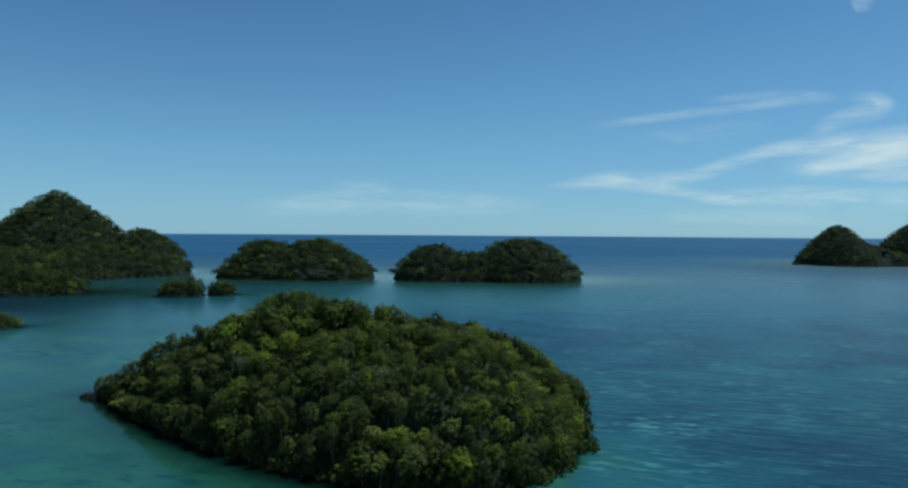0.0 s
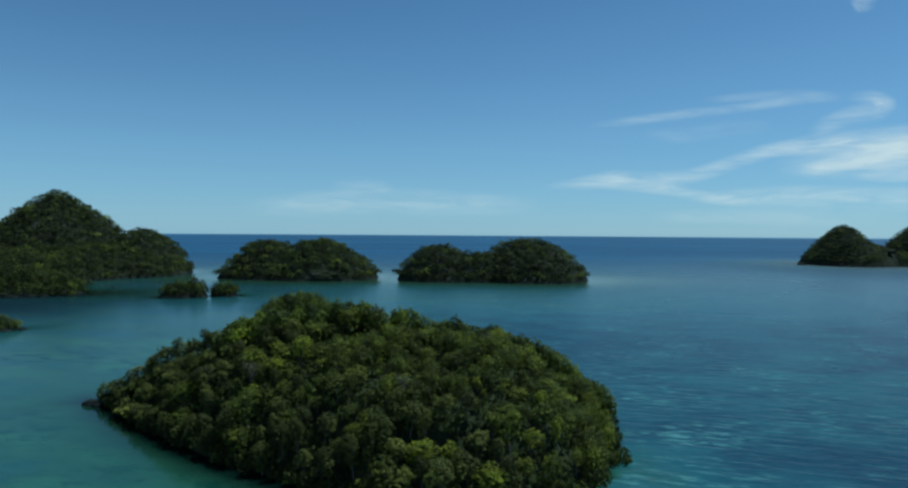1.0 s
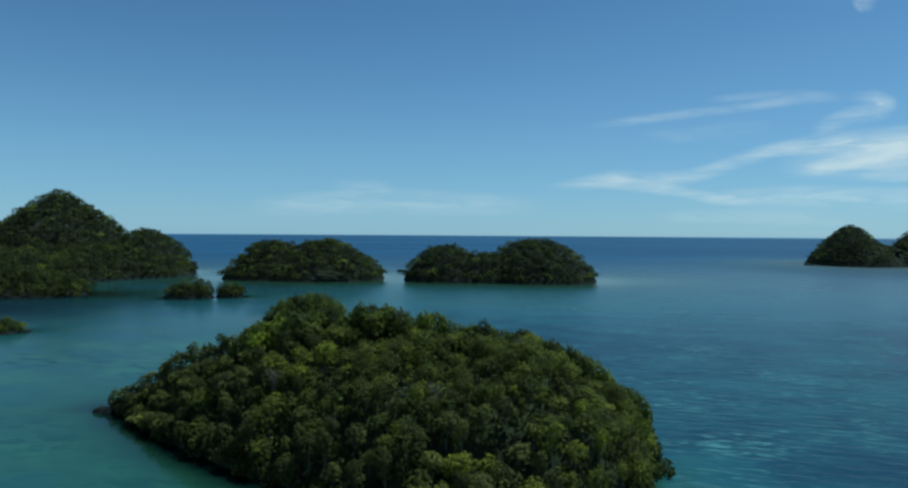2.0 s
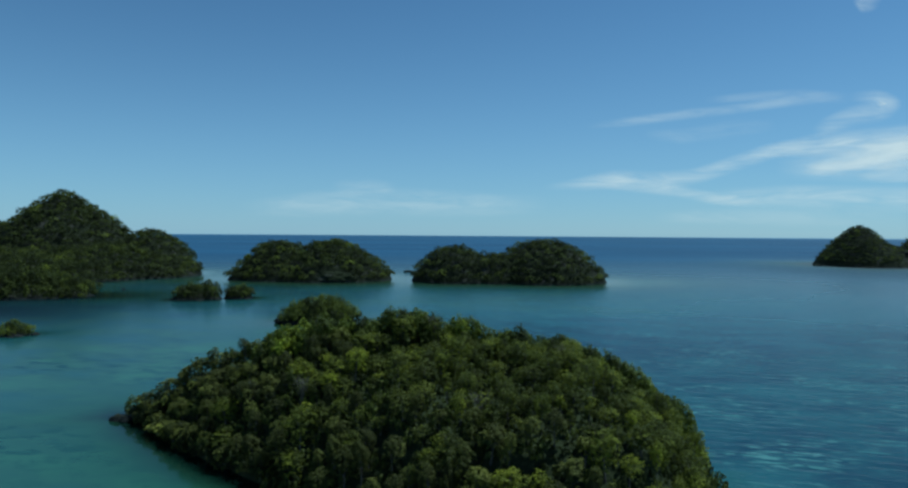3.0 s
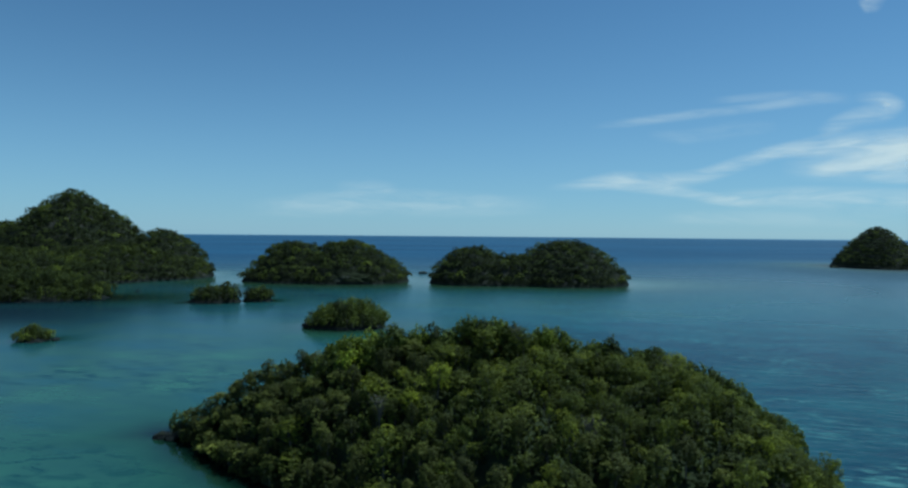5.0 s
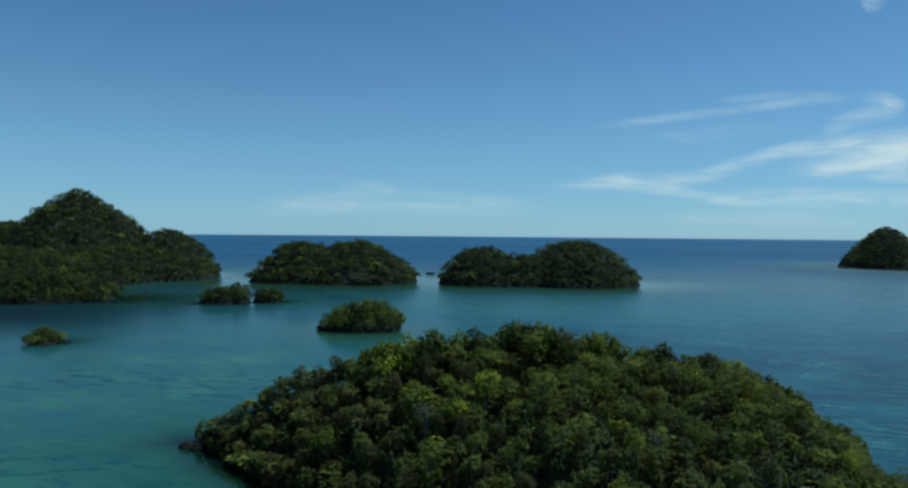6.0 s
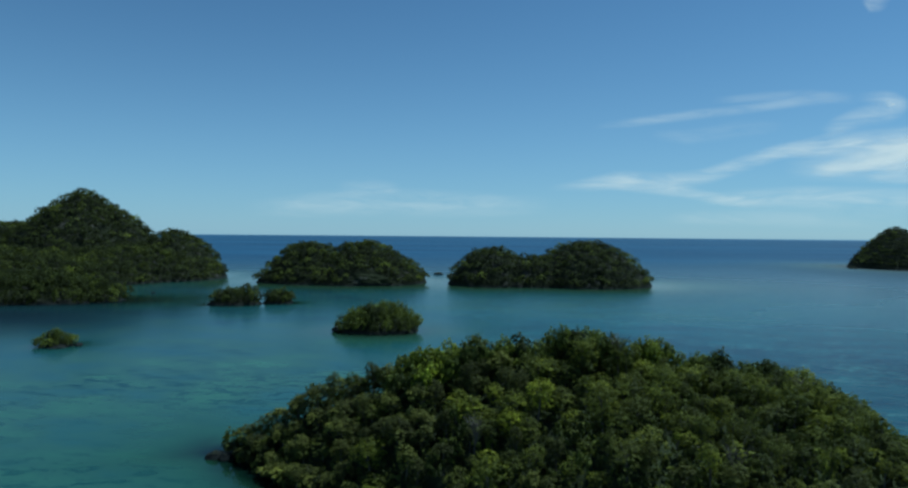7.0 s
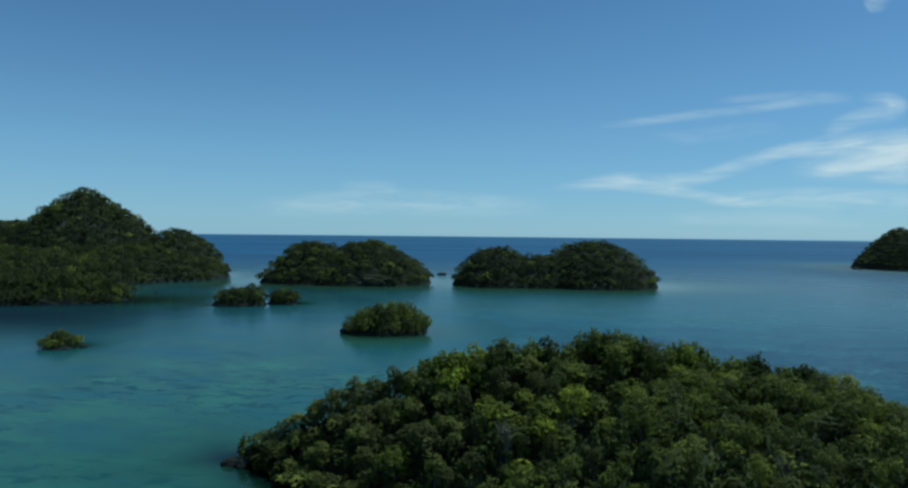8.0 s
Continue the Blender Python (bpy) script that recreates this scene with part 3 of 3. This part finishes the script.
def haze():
    """A glowing see-through ring that paints pale haze all round above the horizon."""
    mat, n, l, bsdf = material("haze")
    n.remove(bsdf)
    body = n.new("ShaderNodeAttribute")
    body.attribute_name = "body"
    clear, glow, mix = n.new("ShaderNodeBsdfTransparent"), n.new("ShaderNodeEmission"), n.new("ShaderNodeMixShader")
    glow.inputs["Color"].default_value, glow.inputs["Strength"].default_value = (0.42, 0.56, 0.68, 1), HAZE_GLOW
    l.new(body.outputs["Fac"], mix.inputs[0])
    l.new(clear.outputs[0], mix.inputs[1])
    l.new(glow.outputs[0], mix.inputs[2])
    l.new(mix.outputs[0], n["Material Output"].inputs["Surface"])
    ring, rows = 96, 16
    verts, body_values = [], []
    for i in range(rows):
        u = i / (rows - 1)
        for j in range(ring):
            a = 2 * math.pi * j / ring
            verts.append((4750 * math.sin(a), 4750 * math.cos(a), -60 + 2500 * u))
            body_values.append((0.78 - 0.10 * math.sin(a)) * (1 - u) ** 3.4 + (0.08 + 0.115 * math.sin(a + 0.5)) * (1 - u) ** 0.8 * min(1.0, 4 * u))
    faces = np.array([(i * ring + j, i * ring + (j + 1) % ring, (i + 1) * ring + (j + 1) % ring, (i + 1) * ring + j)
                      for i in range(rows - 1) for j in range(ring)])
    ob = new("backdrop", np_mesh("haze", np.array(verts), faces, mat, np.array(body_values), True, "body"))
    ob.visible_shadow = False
    return tagged(ob, "glowing ring painted as pale blue haze low over the sea's horizon", "haze", kind="structure")


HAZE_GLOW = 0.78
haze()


# ---- islands ----
def island(name, step, x0, x1, y0, y1, label, height=None):
    """The ground of an island, with a weathered rim at the waterline."""
    xs, ys = np.arange(x0, x1, step), np.arange(y0, y1, step)
    X, Y = np.meshgrid(xs, ys)
    if height is None:
        Z = land(name, X, Y)
        Z = Z + LEDGE[name] * (1 - np.exp(-np.clip(Z, 0, 99) / 0.4))
    else:
        Z = height(X, Y)
    rough = field(X, Y, 9, 4) * 0.9 + field(X, Y, 3.1, 5) * 0.5
    Z = Z + np.where(Z > -1, rough * np.clip(0.35 + Z * 0.06, 0.3, 1.6), 0)
    X, Y = X + field(X, Y, 4.0, 6) * step * 0.3, Y + field(X, Y, 4.0, 8) * step * 0.3
    verts = np.stack([X.ravel(), Y.ravel(), np.clip(Z, -2.5, None).ravel()], axis=1)
    i = np.arange(X.size).reshape(X.shape)
    faces = np.stack([i[:-1, :-1], i[:-1, 1:], i[1:, 1:], i[1:, :-1]], axis=-1).reshape(-1, 4)
    faces = faces[(verts[faces][:, :, 2] > -2.4).any(axis=1)]
    used, where = np.unique(faces, return_inverse=True)
    me = np_mesh("ground", verts[used], where.reshape(-1, 4), SOIL if height else SHADY_ROCK, None, True)
    return tagged(new("ground", me), label, "island", kind="structure")


def woods(name, gap, height, seed, sprays, leaves, blade, label, low=0.1, tone=0.0, bare=None, mat=SCRUB, rim=-0.5, skirt=0.12, depth=1.4):
    """Trees all over one of the farther islands, as one thicket."""
    rng = np.random.default_rng(seed)
    humps = np.array([h[:4] for h in ISLANDS[name]])
    x0, x1 = (humps[:, 0] - humps[:, 2]).min(), (humps[:, 0] + humps[:, 2]).max()
    y0, y1 = (humps[:, 1] - humps[:, 3]).min(), (humps[:, 1] + humps[:, 3]).max()
    x0 = max(x0, -345)

    def keep(x, y):
        return land(name, x, y) > rim and not (bare and bare(x, y))

    spots = []
    for x, y in scatter(rng, x0, x1, y0, y1, gap, keep):
        z = max(0.0, float(land(name, x, y))) + LEDGE[name]
        h = height * 0.9 * rng.uniform(0.8, 1.2) * (0.72 + 0.28 * min(1, z / 3))
        if rng.random() < 0.06 and height < 4.7 and gap > 2.9:
            h *= 1.45
        lump = float(noise.noise((x / 9, y / 9, seed * 1.7))) + 0.6 * float(noise.noise((x / 24, y / 24, seed * 0.9)))
        h *= 1 + 0.32 * lump
        tone_here = 0.33 + 0.20 * float(noise.noise((x / 13, y / 13, seed * 2.3))) + 0.10 * lump
        spots.append((x, y, z - 0.12 * h, h * 1.1, gap * rng.uniform(0.68, 1.05), np.clip(rng.normal(tone_here, 0.17), 0.0, 1.0)))
    ob = joined_woods("woodland", spots, seed, sprays, leaves, blade, low, 6, tone, mat, skirt=skirt, depth=depth)
    return tagged(ob, label, "trees", kind="stuff")


island("hill", 4.0, -420, -160, 330, 540, "steep hill island of dark limestone under forest")
woods("hill", 3.5, 4.6, 11, 24, 8, 0.135, "dense dark green forest over a steep hill", 0.05, -0.10, lambda x, y: y > 480)
island("spit", 2.5, -330, -160, 270, 370, "low flat spit of land edged with rock")
woods("spit", 2.8, 6.4, 12, 28, 8, 0.125, "dense belt of green mangrove trees on a low spit", 0.04, -0.11, lambda x, y: y > 330, skirt=0.35, depth=2.2)
island("twin", 2.5, -156, -36, 378, 452, "two-humped limestone island with a rocky foot")
woods("twin", 3.1, 4.2, 13, 28, 8, 0.125, "dark green trees and shrubs over a two-humped island", 0.05, -0.10,
      bare=lambda x, y: abs(x + 79) < 10.5 and y < 386.5)
island("long", 2.5, -42, 94, 366, 438, "long limestone island undercut at the waterline")
woods("long", 3.1, 4.0, 14, 28, 8, 0.125, "dark green trees and shrubs over a long low island", 0.05, -0.10)
island("cone", 4.0, 326, 520, 574, 676, "far pointed limestone island undercut at the waterline")
woods("cone", 2.7, 3.0, 15, 22, 7, 0.15, "dark green scrub over a far pointed island", 0.12, -0.08, lambda x, y: y > 640 or (abs(x - 411 - 0.68 * (y - 595)) < 6.5 and 575 < y < 601), rim=1.6)
island("pair", 1.2, -136, -106, 278, 302, "flat rock islet just above the water")
woods("pair", 2.1, 4.2, 16, 40, 9, 0.13, "low green mangrove shrubs on a flat islet", 0.14, 0.02, rim=0.5, skirt=0.4, depth=2.4)
island("mate", 1.0, -111, -95, 288, 304, "small flat rock islet beside a larger one")
woods("mate", 1.8, 3.9, 17, 40, 9, 0.13, "low round green shrubs on a small islet", 0.14, 0.02, rim=0.5, skirt=0.4, depth=2.4)
island("knoll", 1.2, -70, -40, 210, 234, "round rock islet with an undercut edge")
woods("knoll", 2.1, 4.9, 18, 50, 9, 0.11, "thick cap of olive-green mangrove trees on a round islet", 0.17, 0.10, rim=-0.1, skirt=0.4, depth=2.4)
island("tuft", 0.8, -141, -126, 187, 200, "tiny rock islet barely above the water")
woods("tuft", 1.5, 3.1, 19, 50, 9, 0.11, "tuft of olive-green shrubs on a tiny rock", 0.12, 0.12, rim=0.0, skirt=0.4, depth=2.4)


# ---- the near wooded island ----
def near_height(x, y):
    inside, along = wooded_plan(x, y)
    return wooded_ground(inside, along, x, y)


island("near", 1.5, -76, 30, 64, 140, "wooded island of dark rock and soil close to the water", near_height)

rng = np.random.default_rng(5)
prototypes = [[tree_thing(kind, 100 + 10 * i + j) for j in range(2)] for i, kind in enumerate(TREE_KINDS)]
placed = set()
back_spots = []


def on_near(x, y):
    inside, along = wooded_plan(np.array(x), np.array(y))
    return inside > (0.9 if along > -12 else 1.0)


for x, y in scatter(rng, -70, 28, 66, 136, 1.95, on_near):
    inside, along = (float(v) for v in wooded_plan(np.array(x), np.array(y)))
    z = max(0.0, float(wooded_ground(np.array(inside), along, x, y)))
    top = float(canopy(np.array(inside), along, x, y)) + float(np.clip(rng.normal(-0.15, 0.85), -2.0, 0.9)) * (0.35 if along > 28 else 1.0) + 0.7 * float(noise.noise((x / 11, y / 11, 3.3)))
    tall = max(top - z, 2.0)
    front = y < 102 and x < 3 + 4 * float(noise.noise((y / 7, x / 7, 2.2))) and inside < 9 + 4 * float(noise.noise((x / 9, y / 9, 8.1)))
    if inside < 3.2 or front:
        pick = rng.choice([0, 1, 3, 1, 0] if x > 6 else [4, 5, 5, 4, 0] if inside < 3.2 else [5, 4, 5, 1, 0])
    else:
        pick = rng.choice([0, 1, 2, 3, 1, 0, 1, 3] if x > 3 or (inside > 9 and x > -26) else [0, 5, 2, 4, 5, 0, 2, 1])
    if along > 30:
        pick = rng.choice([4, 5, 4, 5, 0])
    if rng.random() < 0.04 and along < 20:
        tall *= 1.06
    girth = float(rng.uniform(0.60, 1.05)) * (0.70 + 0.30 * min(1.0, tall / 6.0))
    if along > 30:
        girth = float(rng.uniform(0.75, 1.10))
    if y > 101 - 0.10 * (x + 20) and not (along > 38):
        back_spots.append((x, y, z, tall - 0.45 * max(0.0, top - float(canopy(np.array(inside), along, x, y))), 2.7 * girth, float(np.clip(rng.normal(0.45, 0.2), 0, 1))))
        continue
    turn = pose(x, y, z - 0.1, rng.normal(0, 3), rng.normal(0, 3), rng.uniform(0, 360)) @ Matrix.Diagonal((girth, girth, tall / 6.0, 1))
    which = (int(pick), int(rng.integers(2)))
    proto = prototypes[which[0]][which[1]]
    if which in placed:
        copy_thing(proto, turn)
    else:
        proto.matrix_basis = turn
        placed.add(which)


def bare_tree(place, tall, seed):
    """A half-dead tree: pale forking limbs with a few last leaves."""
    rng = np.random.default_rng(seed)
    a, u = rng.uniform(0, 2 * math.pi, 46), rng.uniform(0.5, 1.0, 46)
    tips = [(1.5 * k * math.cos(b), 1.5 * k * math.sin(b), 8.0 * (0.62 + 0.40 * k)) for b, k in zip(a, u)]
    tree = new("tree")
    part("trunk", trunk_mesh(seed, 6.8, 0.09, tips, DEAD_WOOD), tree, "pale dead limbs")
    v, f, tint, _ = crown_arrays(seed, 1.8, 3.0, 8.0, 40, 9, 0.12, 0.2, 6)
    part("crown", np_mesh("crown", v, f, LEAF, tint * 0.5), tree)
    tree.matrix_basis = pose(*place, 0, 0, seed * 40) @ Matrix.Diagonal((1, 1, tall / 8.0, 1))
    return tagged(tree, "half-dead tree with pale bare limbs and sparse leaves", "tree", "half-dead trees on the wooded island")


for k, (x, y, extra) in enumerate(((-31.0, 92.0, 0.5), (-9.0, 82.0, 0.2), (-14.5, 100.0, 0.5), (2.0, 92.0, 0.3))):
    inside, along = wooded_plan(np.array(x), np.array(y))
    z = max(0.0, float(wooded_ground(inside, along, x, y)))
    bare_tree((x, y, z - 0.1), max(float(canopy(inside, along, x, y)) + extra - z, 3.5), 300 + k)

tagged(joined_woods("woodland", back_spots, 41, 150, 8, 0.080, 0.20, heads=4, tone=-0.06), "dense green trees over the far slope of the wooded island", "trees", kind="stuff")

# low growth between the trunks
under = []
for x, y in scatter(rng, -70, 28, 66, 136, 1.5, on_near):
    inside, along = (float(v) for v in wooded_plan(np.array(x), np.array(y)))
    z = max(0.0, float(wooded_ground(np.array(inside), along, x, y)))
    under.append((x, y, z - 0.2, rng.uniform(1.3, 3.0) * (1.25 if along > 28 else 1.0), rng.uniform(0.8, 1.3), float(np.clip(rng.normal(0.25, 0.15), 0, 1))))
for x, y in scatter(rng, -70, 28, 66, 136, 1.05, lambda a, b: (0.5 if a < 8 else -1.3) < wooded_plan(np.array(a), np.array(b))[0] < 2.4):
    under.append((x, y, -0.1, rng.uniform(1.2, 3.4), rng.uniform(0.7, 1.1), float(np.clip(rng.normal(0.22, 0.14), 0, 1))))
tagged(joined_woods("undergrowth", under, 43, 22, 7, 0.16, 0.0, mat=SCRUB, skirt=0.4), "dark green shrubs and saplings between the trees", "shrubs", kind="stuff")


# ---- rocks ----
def boulder(name, place, size, seed, label, mat, turn=None, fine=3):
    """A craggy lump of rock with one face broken off."""
    bm = bmesh.new()
    bmesh.ops.create_icosphere(bm, subdivisions=fine, radius=1.0)
    for v in bm.verts:
        p = v.co.copy()
        k = 1 + 0.28 * noise.noise(p * 1.3 + Vector((seed, 0, 0))) + 0.14 * noise.noise(p * 3.7 + Vector((0, seed, 0))) + 0.06 * noise.noise(p * 9.1)
        v.co = Vector((p.x * size[0], p.y * size[1], max(p.z, -0.55) * size[2])) * k
    me = bpy.data.meshes.new(name)
    bm.to_mesh(me)
    bm.free()
    me.materials.append(mat)
    ob = new(name, me)
    ob.matrix_basis = pose(*place, 0, 0, seed * 37 if turn is None else turn)
    return tagged(ob, label, "rock")


boulder("rock", (-64.3, 112.2, 0.0), (1.3, 0.9, 0.9), 1.0, "dark wet rock at the tip of the wooded island", ROCK)
boulder("rock", (-62.6, 111.6, 0.2), (0.9, 0.8, 0.8), 2.0, "dark wet rock at the tip of the wooded island", ROCK)
boulder("rock", (-128.6, 193.6, 0.0), (2.0, 0.9, 0.7), 3.0, "low dark rock beside a tiny islet", ROCK)
boulder("rock", (-134.0, 192.2, 0.0), (4.3, 2.6, 0.9), 3.6, "flat dark rock under a tuft of shrubs", ROCK)
boulder("rock", (-67.0, 219.0, 0.6), (1.3, 1.1, 1.0), 4.0, "dark overhanging rock at the foot of a round islet", ROCK)
boulder("rock", (-40.6, 484.0, 0.2), (3.4, 2.0, 1.3), 5.0, "lone dark rock between two islands", ROCK)
boulder("rock", (-172.5, 331.0, 0.0), (1.0, 0.8, 0.7), 6.0, "small dark rock awash in the lagoon", ROCK)
boulder("rock", (337.0, 612.0, 0.2), (7.5, 3.5, 1.5), 7.0, "dark flat rock at the foot of a pointed island", ROCK)
boulder("rock", (-78.5, 383.2, 0.6), (12.5, 3.6, 5.4), 7.9, "bare grey cliff face at the foot of an island", GREY_ROCK, turn=4.0, fine=4)
boulder("rock", (411.0, 594.5, 13.2), (3.2, 2.4, 2.4), 9.0, "pale bare limestone outcrop on a saddle", PALE_ROCK)
